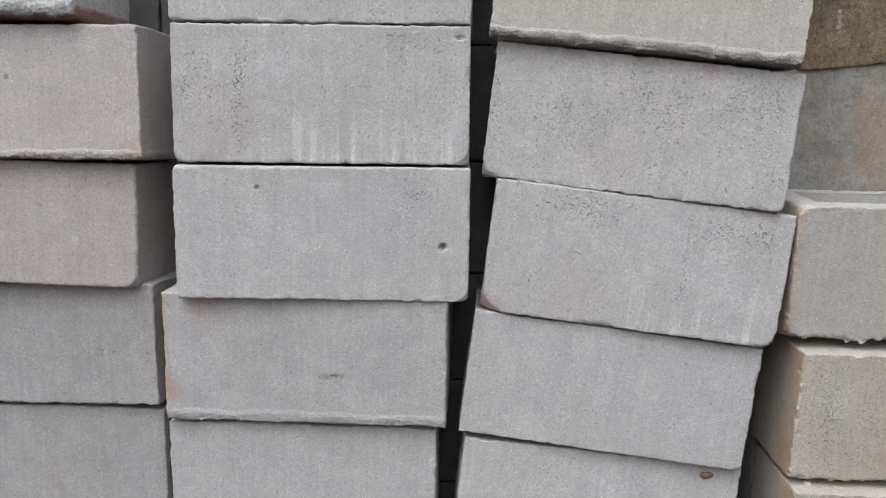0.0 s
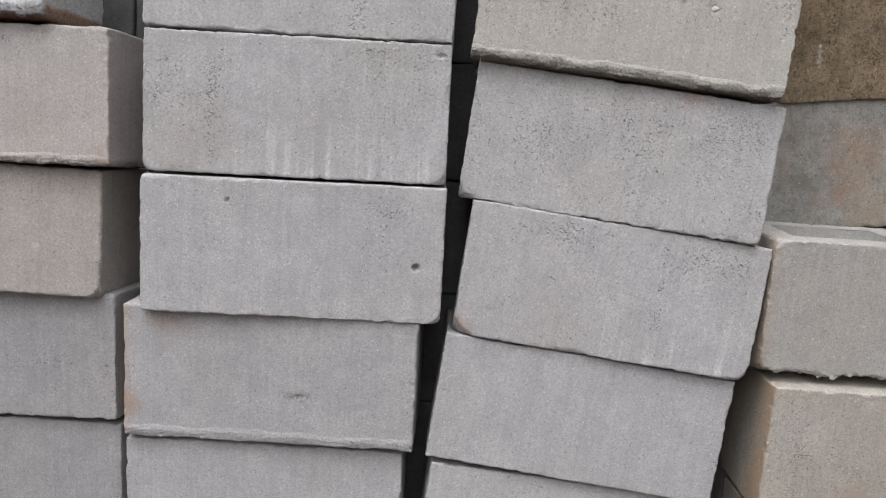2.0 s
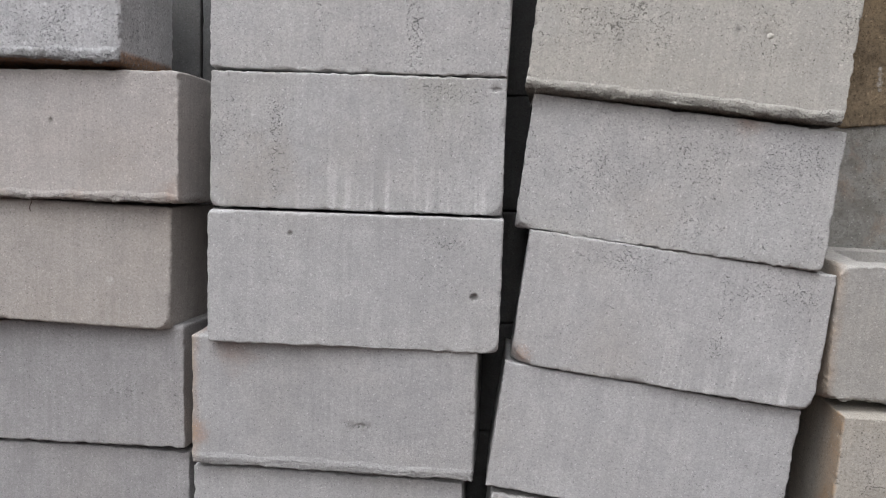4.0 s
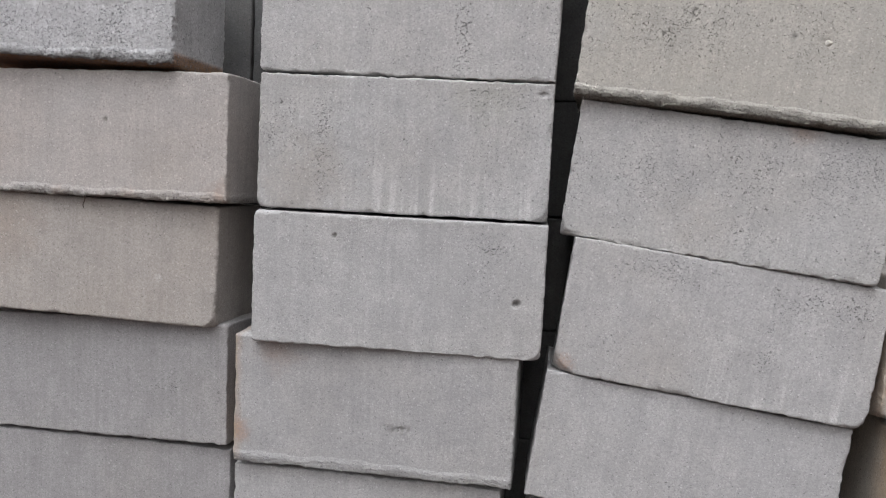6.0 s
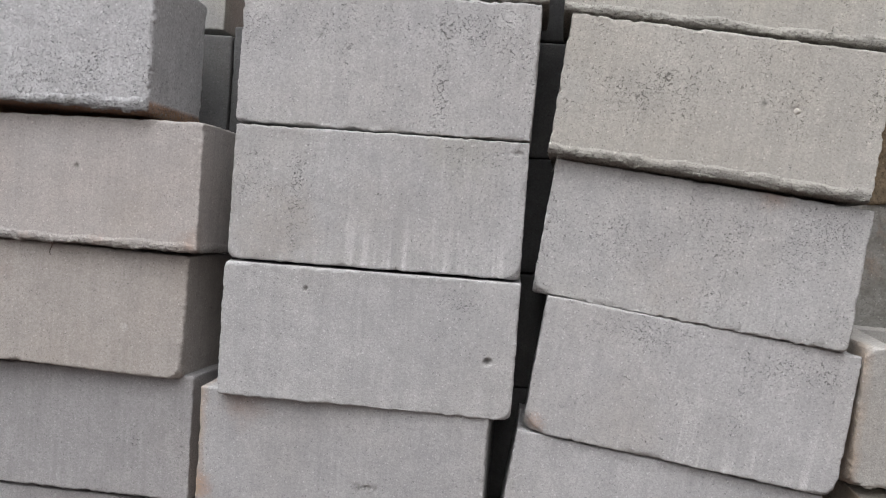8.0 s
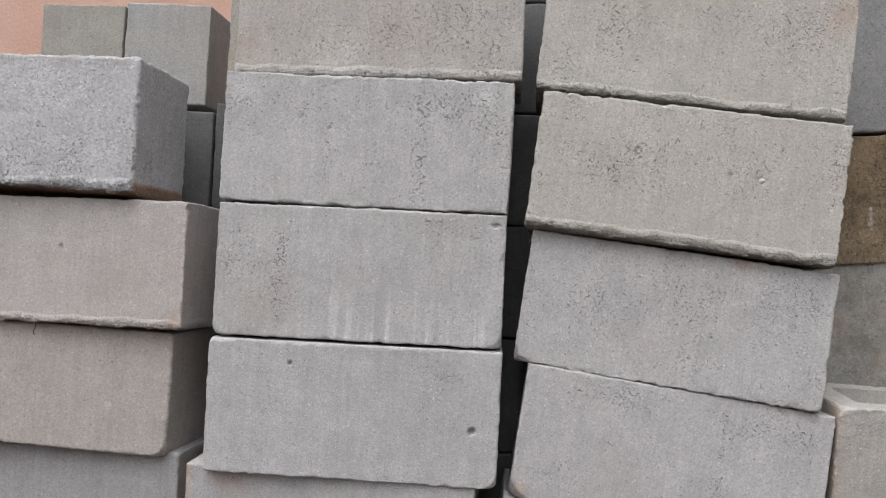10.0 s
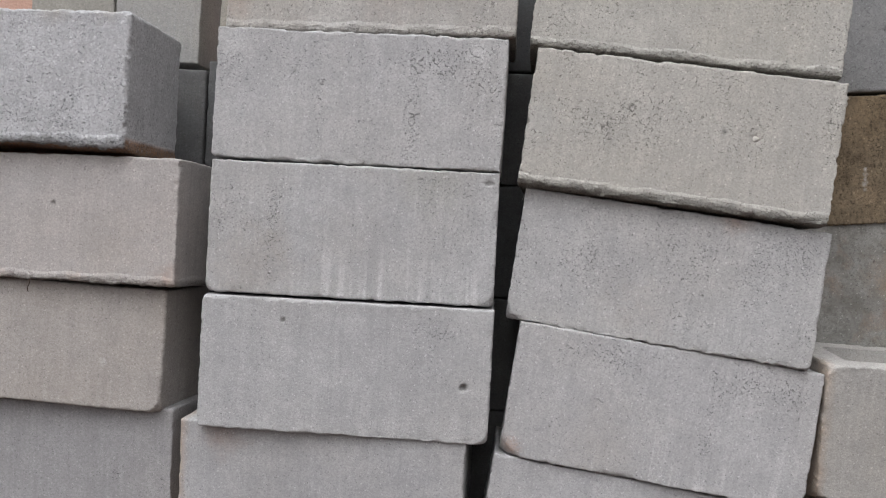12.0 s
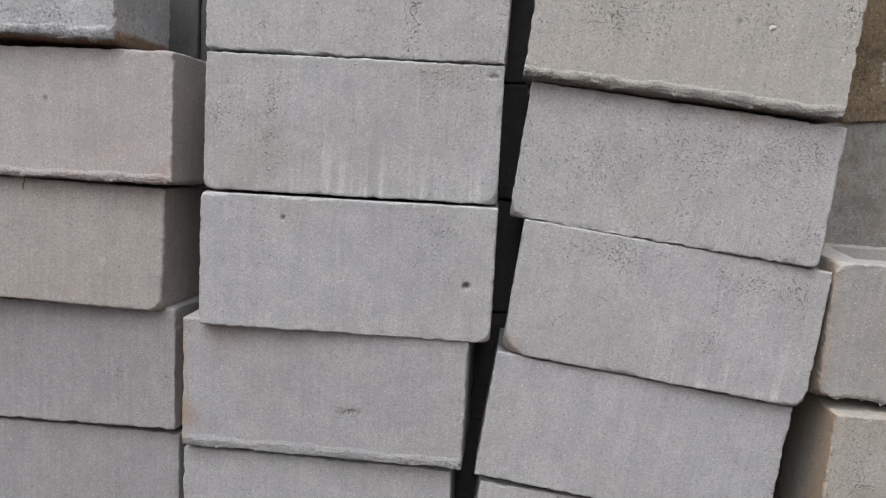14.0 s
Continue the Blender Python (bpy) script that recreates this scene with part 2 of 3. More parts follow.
STAINED_END = concrete("edge_stained_concrete", (0.435, 0.432, 0.434), warm=0.12, drips=0.0, pits=0.35, crumble=0.5, end=0.7, end_width=0.012, patches=[(-0.14, 0.078, 0.035, RUST, 0.4), (-0.198, -0.045, 0.022, RUST, 0.8), (0.03, -0.022, 0.008, SMUDGE_AND_HOLE_SHADE, 0.9), (0.045, -0.024, 0.008, SMUDGE_AND_HOLE_SHADE, 1.2), (0.055, -0.019, 0.005, SMUDGE_AND_HOLE_SHADE, 1.0)],
                       cracks=[(0.038, -0.023, 0.022, 0.005, 1.6), (-0.132, -0.015, 0.006, 0.004, 1.1), (0.15, -0.018, 0.006, 0.005, 0.9), (-0.085, 0.02, 0.02, 0.02, 0.4)])
DULL = concrete("dull_grey_concrete", (0.349, 0.342, 0.345), warm=0.1, drips=0.1, pits=0.3, cracks=[(0.105, -0.006, 0.035, 0.012, 1.0), (0.19, 0.0, 0.006, 0.06, 0.9), (-0.02, -0.04, 0.006, 0.005, 0.9)])
# last patch paints the warm light bounced onto the left part
WARM = concrete("warm_concrete", (0.468, 0.442, 0.425), warm=0.3, warm_tone=(0.44, 0.38, 0.335), drips=0.1, pits=0.35, crumble=0.8, patches=[(0.0128, 0.0205, 0.0045, SMUDGE_AND_HOLE_SHADE, 1.3), (-0.03, 0.04, 0.05, (0.52, 0.51, 0.50), 0.5), (0.19, -0.082, 0.03, RUST, 0.55), (0.05, -0.092, 0.018, RUST, 0.5), (-0.06, -0.092, 0.016, RUST, 0.4), (0.1, -0.05, 0.06, OCHRE, 0.35), (-0.16, -0.02, 0.06, (0.42, 0.36, 0.32), 0.5)],
                cracks=[(0.162, 0.03, 0.008, 0.04, 0.8), (0.19, 0.013, 0.008, 0.004, 1.1), (0.12, -0.02, 0.03, 0.012, 0.7), (0.06, 0.07, 0.003, 0.003, 1.2)])
# the brown-orange patch at the left is bounced warm light put into the colour
BROWNISH = concrete("brownish_concrete", (0.42, 0.392, 0.367), warm=0.35, warm_tone=(0.39, 0.335, 0.285), drips=0.1, pits=0.3, patches=[(0.05, 0.0, 0.06, (0.46, 0.44, 0.42), 0.5), (-0.15, 0.04, 0.07, (0.42, 0.31, 0.24), 0.45), (0.109, -0.021, 0.006, LIME, 0.8)],
                    cracks=[(0.1, 0.04, 0.04, 0.015, 0.6)])
BEIGE = concrete("beige_concrete", (0.485, 0.468, 0.432), warm=0.35, warm_tone=(0.41, 0.375, 0.31), drips=0.0, pits=0.9, crumble=1.3, patches=[(-0.19, 0.0, 0.04, (0.48, 0.48, 0.47), 0.6), (0.055, 0.012, 0.004, SMUDGE_AND_HOLE_SHADE, 1.4), (0.088, 0.012, 0.004, SMUDGE_AND_HOLE_SHADE, 1.0)],
                 cracks=[(-0.07, 0.03, 0.012, 0.012, 1.2), (-0.09, 0.0, 0.05, 0.02, 0.9), (0.185, 0.03, 0.012, 0.03, 0.8), (0.1, 0.002, 0.02, 0.02, 0.7)])
BLOTCHED = concrete("blotched_beige_concrete", (0.475, 0.458, 0.43), warm=0.4, warm_tone=(0.40, 0.34, 0.28), drips=0.2, pits=0.9, crumble=0.6, patches=[(-0.19, -0.05, 0.03, RUST, 0.4), (0.02, -0.02, 0.06, (0.42, 0.32, 0.28), 0.4), (-0.05, -0.075, 0.05, LIME, 0.4)], cracks=[(-0.05, 0.0, 0.13, 0.04, 0.5), (0.14, -0.02, 0.05, 0.04, 0.5)])
TOPPED = concrete("top_beige_concrete", (0.465, 0.45, 0.413), warm=0.35, warm_tone=(0.41, 0.375, 0.30), drips=0.0, pits=0.95, crumble=1.0, patches=[(0.19, 0.05, 0.04, RUST, 0.45)], cracks=[(-0.1, 0.005, 0.03, 0.03, 1.0), (0.09, -0.045, 0.004, 0.005, 1.3), (0.13, -0.08, 0.005, 0.005, 1.3), (-0.17, -0.06, 0.02, 0.02, 0.8), (0.1, 0.03, 0.07, 0.03, 0.8)])
TAN = concrete("tan_concrete", (0.455, 0.425, 0.375), warm=0.3, warm_tone=(0.42, 0.35, 0.27), drips=0.0, pits=0.8, end=0.8, patches=[(-0.15, 0.03, 0.045, (0.55, 0.53, 0.50), 0.55), (-0.07, -0.06, 0.03, RUST, 0.35)], cracks=[(-0.165, 0.0, 0.02, 0.06, 1.0), (-0.06, -0.02, 0.06, 0.03, 0.7)])
PALE_END = concrete("pale_end_stained_concrete", (0.44, 0.428, 0.405), warm=0.3, warm_tone=(0.42, 0.37, 0.30), drips=0.0, pits=0.15, end=0.45, end_width=0.014, cracks=[(-0.17, 0.05, 0.02, 0.02, 0.8)])
COARSE = concrete("coarse_concrete", (0.53, 0.53, 0.54), warm=0.0, drips=0.0, pits=0.5, coarse=1.0, under=0.95, crumble=1.2, patches=[(0.089, -0.085, 0.012, SMUDGE_AND_HOLE_SHADE, 1.2), (0.065, -0.088, 0.010, SMUDGE_AND_HOLE_SHADE, 1.2), (0.03, -0.090, 0.007, SMUDGE_AND_HOLE_SHADE, 1.0), (-0.05, -0.088, 0.007, SMUDGE_AND_HOLE_SHADE, 0.8), (-0.12, 0.1, 0.022, (0.36, 0.32, 0.26), 0.8), (0.0, 0.1, 0.022, (0.36, 0.32, 0.26), 0.8), (0.09, 0.1, 0.022, (0.36, 0.32, 0.26), 0.8), (0.17, 0.1, 0.022, (0.36, 0.32, 0.26), 0.8)],
                  cracks=[(0.08, -0.086, 0.05, 0.008, 1.3), (0.0, -0.05, 0.18, 0.03, 0.8), (-0.05, -0.085, 0.08, 0.006, 1.0)])
MOSSED = concrete("brown_stained_concrete", (0.29, 0.225, 0.15), warm=0.5, warm_tone=(0.23, 0.155, 0.08), drips=0.0, pits=1.5, coarse=0.8, dirt=0.75, patches=[(-0.138, -0.014, 0.003, LIME, 0.9), (-0.1385, -0.022, 0.004, LIME, 0.7), (-0.139, -0.029, 0.003, LIME, 0.8), (-0.1393, -0.035, 0.0045, LIME, 0.9), (-0.14, -0.044, 0.003, LIME, 0.7)])
STAINED = concrete("rust_stained_concrete", (0.33, 0.322, 0.30), warm=0.6, warm_tone=(0.29, 0.24, 0.165), drips=0.0, pits=1.0, coarse=0.2, rust=0.35, dirt=0.35, patches=[(-0.055, 0.01, 0.05, (0.36, 0.22, 0.13), 0.8), (-0.075, -0.05, 0.025, (0.30, 0.16, 0.10), 0.7), (-0.03, -0.07, 0.05, (0.38, 0.27, 0.17), 0.7), (-0.125, -0.03, 0.016, (0.13, 0.115, 0.09), 0.8)])
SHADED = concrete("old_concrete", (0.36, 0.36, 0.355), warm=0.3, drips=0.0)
WEATHERED = concrete("weathered_grey_concrete", (0.26, 0.263, 0.268), warm=0.1, drips=0.0, pits=0.9)
# back-row concrete darkened so that its colour carries the gaps' deep shade
GAP_SHADE = concrete("shade_darkened_concrete", (0.135, 0.137, 0.14), warm=0.1, drips=0.0, dirt=0.15)
OLDER = concrete("old_beige_concrete", (0.36, 0.345, 0.31), warm=0.4, drips=0.0, pits=0.9)


def plain(name, colour, scale=8.0, spread=0.25, rough=0.9, depth=0.002):
    n = Nodes(name)
    p = n.put("TexCoord").outputs["Object"]
    a, b = n.noise(p, scale, 6.0, 0.6), n.noise(p, scale * 9, 4.0, 0.6)
    tone = n.mix(n.span(a, 0.3, 0.7), [v * (1 - spread) for v in colour], [min(1, v * (1 + spread)) for v in colour])
    tone = n.mix(n.span(b, 0.45, 0.75, 0.0, 0.4), tone, [v * 0.6 for v in colour])
    n.link(tone, n.shader.inputs["Base Color"])
    n.link(n.bump(b, depth), n.shader.inputs["Normal"])
    n.shader.inputs["Roughness"].default_value = rough
    return n.mat


def plaster():
    """Orange limewashed plaster, mossy black and damp along its foot."""
    n = Nodes("orange_plaster")
    p = n.put("TexCoord").outputs["Object"]
    z = n.put("SeparateXYZ", Vector=p).outputs["Z"]
    a, b, c = n.noise(p, 3.0, 5.0), n.noise(p, 14.0, 6.0, 0.7), n.noise(p, 70.0, 4.0)
    tone = n.mix(n.span(a, 0.3, 0.7), (0.56, 0.345, 0.265), (0.63, 0.42, 0.345))
    tone = n.mix(n.span(c, 0.5, 0.75, 0.0, 0.35), tone, (0.72, 0.54, 0.45))
    edge = n.maths("ADD", z, n.maths("MULTIPLY", b, -0.75))
    tone = n.mix(n.span(edge, 0.22, -0.02, 0.0, 0.55), tone, (0.42, 0.16, 0.04))
    tone = n.mix(n.span(edge, 0.13, 0.0, 0.0, 0.97), tone, (0.03, 0.026, 0.015))
    tone = n.mix(n.maths("MULTIPLY", n.span(edge, 0.05, -0.1, 0.0, 0.5), n.span(c, 0.5, 0.62)), tone, (0.03, 0.05, 0.015))
    n.link(tone, n.shader.inputs["Base Color"])
    n.link(n.bump(c, 0.004, n.bump(b, 0.006)), n.shader.inputs["Normal"])
    n.shader.inputs["Roughness"].default_value = 0.9
    return n.mat


PLASTER = plaster()
SOIL = plain("red_soil", (0.062, 0.032, 0.022), 5.0, 0.5, 0.95, 0.02)
LEAF = plain("green_leaf", (0.06, 0.13, 0.04), 60.0, 0.4, 0.6, 0.001)
PEBBLE = plain("pale_pebble", (0.56, 0.54, 0.49), 200.0, 0.2, 0.8, 0.0005)
CLAY = plain("red_clay", (0.26, 0.12, 0.08), 200.0, 0.3, 0.9, 0.0005)

BARK = plain("dark_bark", (0.06, 0.04, 0.03), 300.0, 0.3, 0.9, 0.0005)


# ---------------------------------------------------------------- shapes
def value_noise(p, scale, seed):
    """Smooth noise between -1 and 1 at an array of places."""
    q = p * scale + np.array([seed * 17.13, seed * 5.77, seed * 31.9])
    cell = np.floor(q).astype(np.int64)
    f = q - cell
    f = f * f * (3 - 2 * f)
    total = np.zeros(len(p))
    for i in (0, 1):
        for j in (0, 1):
            for k in (0, 1):
                h = (cell[:, 0] + i) * 374761393 + (cell[:, 1] + j) * 668265263 + (cell[:, 2] + k) * 1274126177
                h = (h ^ (h >> 13)) * 1103515245
                h = ((h ^ (h >> 16)) & 0xFFFF) / 32767.5 - 1
                w = (f[:, 0] if i else 1 - f[:, 0]) * (f[:, 1] if j else 1 - f[:, 1]) * (f[:, 2] if k else 1 - f[:, 2])
                total += w * h
    return total


def steps(low, high, fine, edge):
    """Lattice lines between two ends: close together near the ends, evenly spaced between."""
    near = [0.0, 0.0012, 0.0025, 0.004, 0.006] if edge else [0.0, 0.004]
    inner = np.linspace(low + near[-1], high - near[-1], max(2, int((high - low) / fine)))
    return np.concatenate([low + np.array(near[:-1]), inner, high - np.array(near[:-1])[::-1]])


def block_mesh(w, h, d, seed, fine=0.0025, chips=1.0, rough=1.0, dents=(), hollow=False, corner=(), ragged=0.0, edge=0.0, lift=0.0):
    """A cast block whose front face lies on y = 0. Its edges are rounded and chipped; dents are (x, z, radius, depth, stretch)
    on the front, corner is (x side, z side, size) for a broken-off corner; ragged makes the bottom edge uneven; lift breaks the underside
    away towards the front, most at the left end."""
    close = fine < 0.008
    axes = [steps(-w / 2, w / 2, fine, close), steps(0.0, d, max(fine * 2, 0.007), close), steps(-h / 2, h / 2, fine, close)]
    if hollow:
        wall = 0.034
        bounds = (-w / 2 + wall, -0.017, 0.017, w / 2 - wall), (wall, d - wall)
        axes[0] = np.unique(np.concatenate([axes[0], bounds[0]]))
        axes[1] = np.unique(np.concatenate([axes[1], bounds[1]]))
    size = [len(a) for a in axes]
    quads = []
    for axis in range(3):
        u, v = [(1, 2), (2, 0), (0, 1)][axis]
        gu, gv = np.meshgrid(np.arange(size[u] - 1), np.arange(size[v] - 1), indexing="ij")
        gu, gv = gu.ravel(), gv.ravel()
        for side in (0, size[axis] - 1):
            use = np.ones(len(gu), bool)
            if hollow and axis == 2 and side:
                x = (axes[0][gu] + axes[0][gu + 1]) / 2
                y = (axes[1][gv] + axes[1][gv + 1]) / 2
                xs, ys = bounds
                use = ~(((y > ys[0]) & (y < ys[1])) & (((x > xs[0]) & (x < xs[1])) | ((x > xs[2]) & (x < xs[3]))))
            ring = [(0, 0), (1, 0), (1, 1), (0, 1)] if side else [(0, 0), (0, 1), (1, 1), (1, 0)]
            corners = []
            for a, b in ring:
                ijk = np.zeros((use.sum(), 3), np.int64)
                ijk[:, axis], ijk[:, u], ijk[:, v] = side, gu[use] + a, gv[use] + b
                corners.append((ijk[:, 0] * size[1] + ijk[:, 1]) * size[2] + ijk[:, 2])
            quads.append(np.stack(corners, 1))
    quads = np.concatenate(quads)
    keys, index = np.unique(quads.ravel(), return_inverse=True)
    faces = index.reshape(-1, 4)
    ijk = np.stack([keys // (size[1] * size[2]), keys // size[2] % size[1], keys % size[2]], 1)
    p = np.stack([axes[n][ijk[:, n]] for n in range(3)], 1)
    # rounding, wider where the noise has worn the edge away
    half = np.array([w, d, h]) / 2
    c = np.array([0, d / 2, 0])
    worn = value_noise(p, 38, seed) * 0.5 + value_noise(p, 120, seed + 3) * 0.5 + value_noise(p, 260, seed + 4) * 0.3
    radius = 0.0024 + 0.0022 * chips * np.clip(worn, -0.5, 1.0)
    radius += 0.008 * chips * np.clip(value_noise(p, 30, seed + 2) + 0.4 * value_noise(p, 140, seed + 6) - 0.45, 0, 1)
    radius = np.clip(radius + edge, 0.0012, 0.011)
    for sx, sz, r in corner:
        far = np.linalg.norm(p - [sx * w / 2, 0, sz * h / 2], axis=1)
        radius = np.maximum(radius, r * np.clip(1.6 - far / r / 1.2, 0, 1))
    q = p - c
    core = np.clip(q, -(half - radius[:, None]), half - radius[:, None])
    off = q - core
    length = np.linalg.norm(off, axis=1)
    out = off / np.maximum(length, 1e-9)[:, None]
    p = c + core + out * np.minimum(length, radius)[:, None]
    # unevenness of the cast faces
    lump = value_noise(p, 9, seed + 5) * 0.0010 + value_noise(p, 60, seed + 7) * 0.00035 * rough + value_noise(p, 170, seed + 9) * 0.00028 * rough
    near_edge = (np.sort(half - np.abs(q), axis=1)[:, 1] < 0.007)
    lump += near_edge * (value_noise(p, 240, seed + 11) * 0.0007 + value_noise(p, 90, seed + 13) * 0.0004) * chips
    p += out * lump[:, None]
    # crumbled arrises
    near = np.clip(1 - p[:, 1] / 0.015, 0, 1)
    for axis, span in ((0, w), (2, h)):
        along = p * ([0, 0, 1] if axis == 0 else [1, 0, 0]) + np.sign(p[:, [axis]]) * 3.1
        worn = np.clip(value_noise(along, 75, seed + 41) + 0.6 * value_noise(along, 230, seed + 43) - 0.05, 0, 1.2)
        at = np.clip(1 - (span / 2 - np.abs(p[:, axis])) / 0.006, 0, 1) * near
        p[:, axis] -= np.sign(p[:, axis]) * at * worn * 0.0022 * chips
    if lift:
        rise = lift * np.clip((0.16 - p[:, 0]) / 0.2, 0, 1.3) * np.clip(1 - p[:, 1] / 0.15, 0, 1)
        p[:, 2] += rise * np.clip(1 - (p[:, 2] + h / 2) / 0.03, 0, 1)
    if ragged:
        low = np.clip(1 - (p[:, 2] + h / 2) / 0.009, 0, 1) * np.clip(1 - p[:, 1] / 0.02, 0, 1)
        p[:, 2] += low * ragged * (0.5 + 0.5 * value_noise(p * [1, 0, 0], 46, seed + 15) + 0.45 * value_noise(p * [1, 0, 0], 210, seed + 16))
        p[:, 1] += low * ragged * 0.5 * (0.4 + value_noise(p * [1, 0, 0], 70, seed + 17))
        broken = np.clip(1 - (p[:, 2] + h / 2) / 0.012, 0, 1) * np.clip(1 - p[:, 1] / 0.03, 0, 1)
        p += broken[:, None] * ragged * 0.45 * np.stack([value_noise(p, 330, seed + s) for s in (31, 33, 35)], 1)
    front = np.clip(1 - p[:, 1] / 0.004, 0, 1)
    for x, z, r, deep, stretch in dents:
        far = np.hypot((p[:, 0] - x) / stretch, p[:, 2] - z) / r + 0.35 * value_noise(p, 300, seed + 21)
        p[:, 1] += front * deep * np.clip(1.25 - far, 0, 1)
    verts, polys = p.tolist(), faces.tolist()
    if hollow:
        xs, ys = bounds
        for x0, x1 in ((xs[0], xs[1]), (xs[2], xs[3])):
            b = len(verts)
            top, low, lean = h / 2 - 0.0005, -h / 2 + 0.03, 0.006
            verts += [(x0, ys[0], top), (x1, ys[0], top), (x1, ys[1], top), (x0, ys[1], top)]
            verts += [(x0 + lean, ys[0] + lean, low), (x1 - lean, ys[0] + lean, low), (x1 - lean, ys[1] - lean, low), (x0 + lean, ys[1] - lean, low)]
            polys += [(b, b + 4, b + 5, b + 1), (b + 1, b + 5, b + 6, b + 2), (b + 2, b + 6, b + 7, b + 3), (b + 3, b + 7, b + 4, b), (b + 4, b + 7, b + 6, b + 5)]
    me = bpy.data.meshes.new("concrete_block")
    me.from_pydata(verts, [], polys)
    me.polygons.foreach_set("use_smooth", [True] * len(me.polygons))
    me.update()
    return me


DROP = 1.0
SEED = [0]


def block(x, y, z, rx, ry, rz, material, label, w=0.40, h=0.178, d=0.155, group="stacked concrete blocks", **shape):
    """One concrete block, by the middle of its front face over the pile's datum."""
    SEED[0] += 1
    ob = new("concrete_block", block_mesh(w, h, d, SEED[0], **shape))
    ob.data.materials.append(material)
    ob.matrix_world = pose(x, y, z + DROP, rx, ry, rz)
    return tagged(ob, label, "concrete block", group)


def part(name, bm, material, parent, label=""):
    me = bpy.data.meshes.new(name)
    bm.to_mesh(me)
    bm.free()
    me.materials.append(material)
    ob = new(name, me)
    ob.parent = parent
    if label:
        ob["label"] = label
    return ob


def stone(name, parent, x, y, z, size, material, label):
    bm = bmesh.new()
    bmesh.ops.create_icosphere(bm, subdivisions=2, radius=1.0)
    for v in bm.verts:
        v.co *= 1 + 0.5 * noise.noise(v.co * 1.9 + Vector((x * 90, z * 90, 0)))
        v.co = Vector((v.co.x * size[0] + x, v.co.y * size[1] + y, v.co.z * size[2] + z))
    for f in bm.faces:
        f.smooth = True
    return part(name, bm, material, parent, label)


# ---------------------------------------------------------------- setting
def sheet(name, material, x0, x1, y0, y1, z, step, lump):
    bm = bmesh.new()
    nx, ny = int((x1 - x0) / step), int((y1 - y0) / step)
    rows = [[bm.verts.new((x0 + (x1 - x0) * i / nx, y0 + (y1 - y0) * j / ny, z)) for i in range(nx + 1)] for j in range(ny + 1)]
    for row in rows:
        for v in row:
            v.co.z += lump * noise.fractal(v.co * 3.0, 0.8, 2.0, 4)
    for a, b in zip(rows, rows[1:]):
        for i in range(nx):
            bm.faces.new((a[i], a[i + 1], b[i + 1], b[i])).smooth = True
    me = bpy.data.meshes.new(name)
    bm.to_mesh(me)
    bm.free()
    me.materials.append(material)
    return new(name, me)


tagged(sheet("ground", SOIL, -30, 30, -30, 30, -0.006, 0.25, 0.012), "bare red laterite soil, damp and dark", "ground", kind="structure")


def slab(name, material, x0, x1, y0, y1, z0, z1, bevel=0.01):
    bm = bmesh.new()
    bmesh.ops.create_cube(bm, size=1.0)
    for v in bm.verts:
        v.co = Vector((x0 if v.co.x < 0 else x1, y0 if v.co.y < 0 else y1, z0 if v.co.z < 0 else z1))
    bmesh.ops.bevel(bm, geom=list(bm.edges), offset=bevel, segments=2, affect="EDGES")
    me = bpy.data.meshes.new(name)
    bm.to_mesh(me)
    bm.free()
    me.materials.append(material)
    return new(name, me)


tagged(slab("wall_north", PLASTER, -7.0, 7.0, 2.2, 2.42, -0.05, 3.2), "orange limewashed plaster wall, mossy black at its foot", "wall", kind="structure")

# ---------------------------------------------------------------- the three front stacks
overhanging = block(-0.5267, -0.0010, 0.3767, -0.54, -0.06, -0.90, COARSE, "coarse-grained pale grey block overhanging the stack, chipped bottom edge", w=0.4084, h=0.1941, chips=1.4, rough=1.4, ragged=0.006, d=0.165, edge=0.0035, lift=0.008)
block(-0.4460, 0.0163, 0.1834, -0.81, -0.48, -2.50, WARM, "warm grey concrete block with a ragged bottom edge", w=0.3976, h=0.1800, ragged=0.004, dents=[(0.0128, 0.0205, 0.003, 0.004, 0.7)])
block(-0.4632, 0.0303, 0.0036, -0.94, 0.76, -1.00, BROWNISH, "brownish grey concrete block set back in its stack", w=0.3948, h=0.1765, edge=0.0012, corner=[(1, -1, 0.012)])
block(-0.4554, 0.0499, -0.1785, -0.80, -1.71, -3.20, DULL, "grey concrete block under a brownish one", w=0.4111, h=0.1807, corner=[(-1, -1, 0.014)])
block(-0.0041, 0.0141, 0.3700, 0.42, 0.33, 0.30, SCUFFED, "grey concrete block with pale scuffed corners", w=0.4033, h=0.1808, d=0.19, ragged=0.002)
block(-0.0025, 0.0117, 0.1864, 0.29, -0.12, 1.80, DRIPPED, "grey concrete block with pale lime drips along the bottom", w=0.3993, h=0.1825, d=0.19, dents=[(0.185, 0.076, 0.0022, 0.004, 3.5)], corner=[(1, -1, 0.012), (-1, -1, 0.008)])
block(-0.0013, 0.0041, -0.0007, 0.15, -0.26, 1.20, SMOOTH, "smooth grey concrete block with a small round hole", w=0.4025, h=0.1833, d=0.19, dents=[(-0.0867, 0.0621, 0.003, 0.006, 0.7), (0.1649, -0.0155, 0.0045, 0.010, 1.1)], corner=[(1, -1, 0.010), (-1, 1, 0.006)])
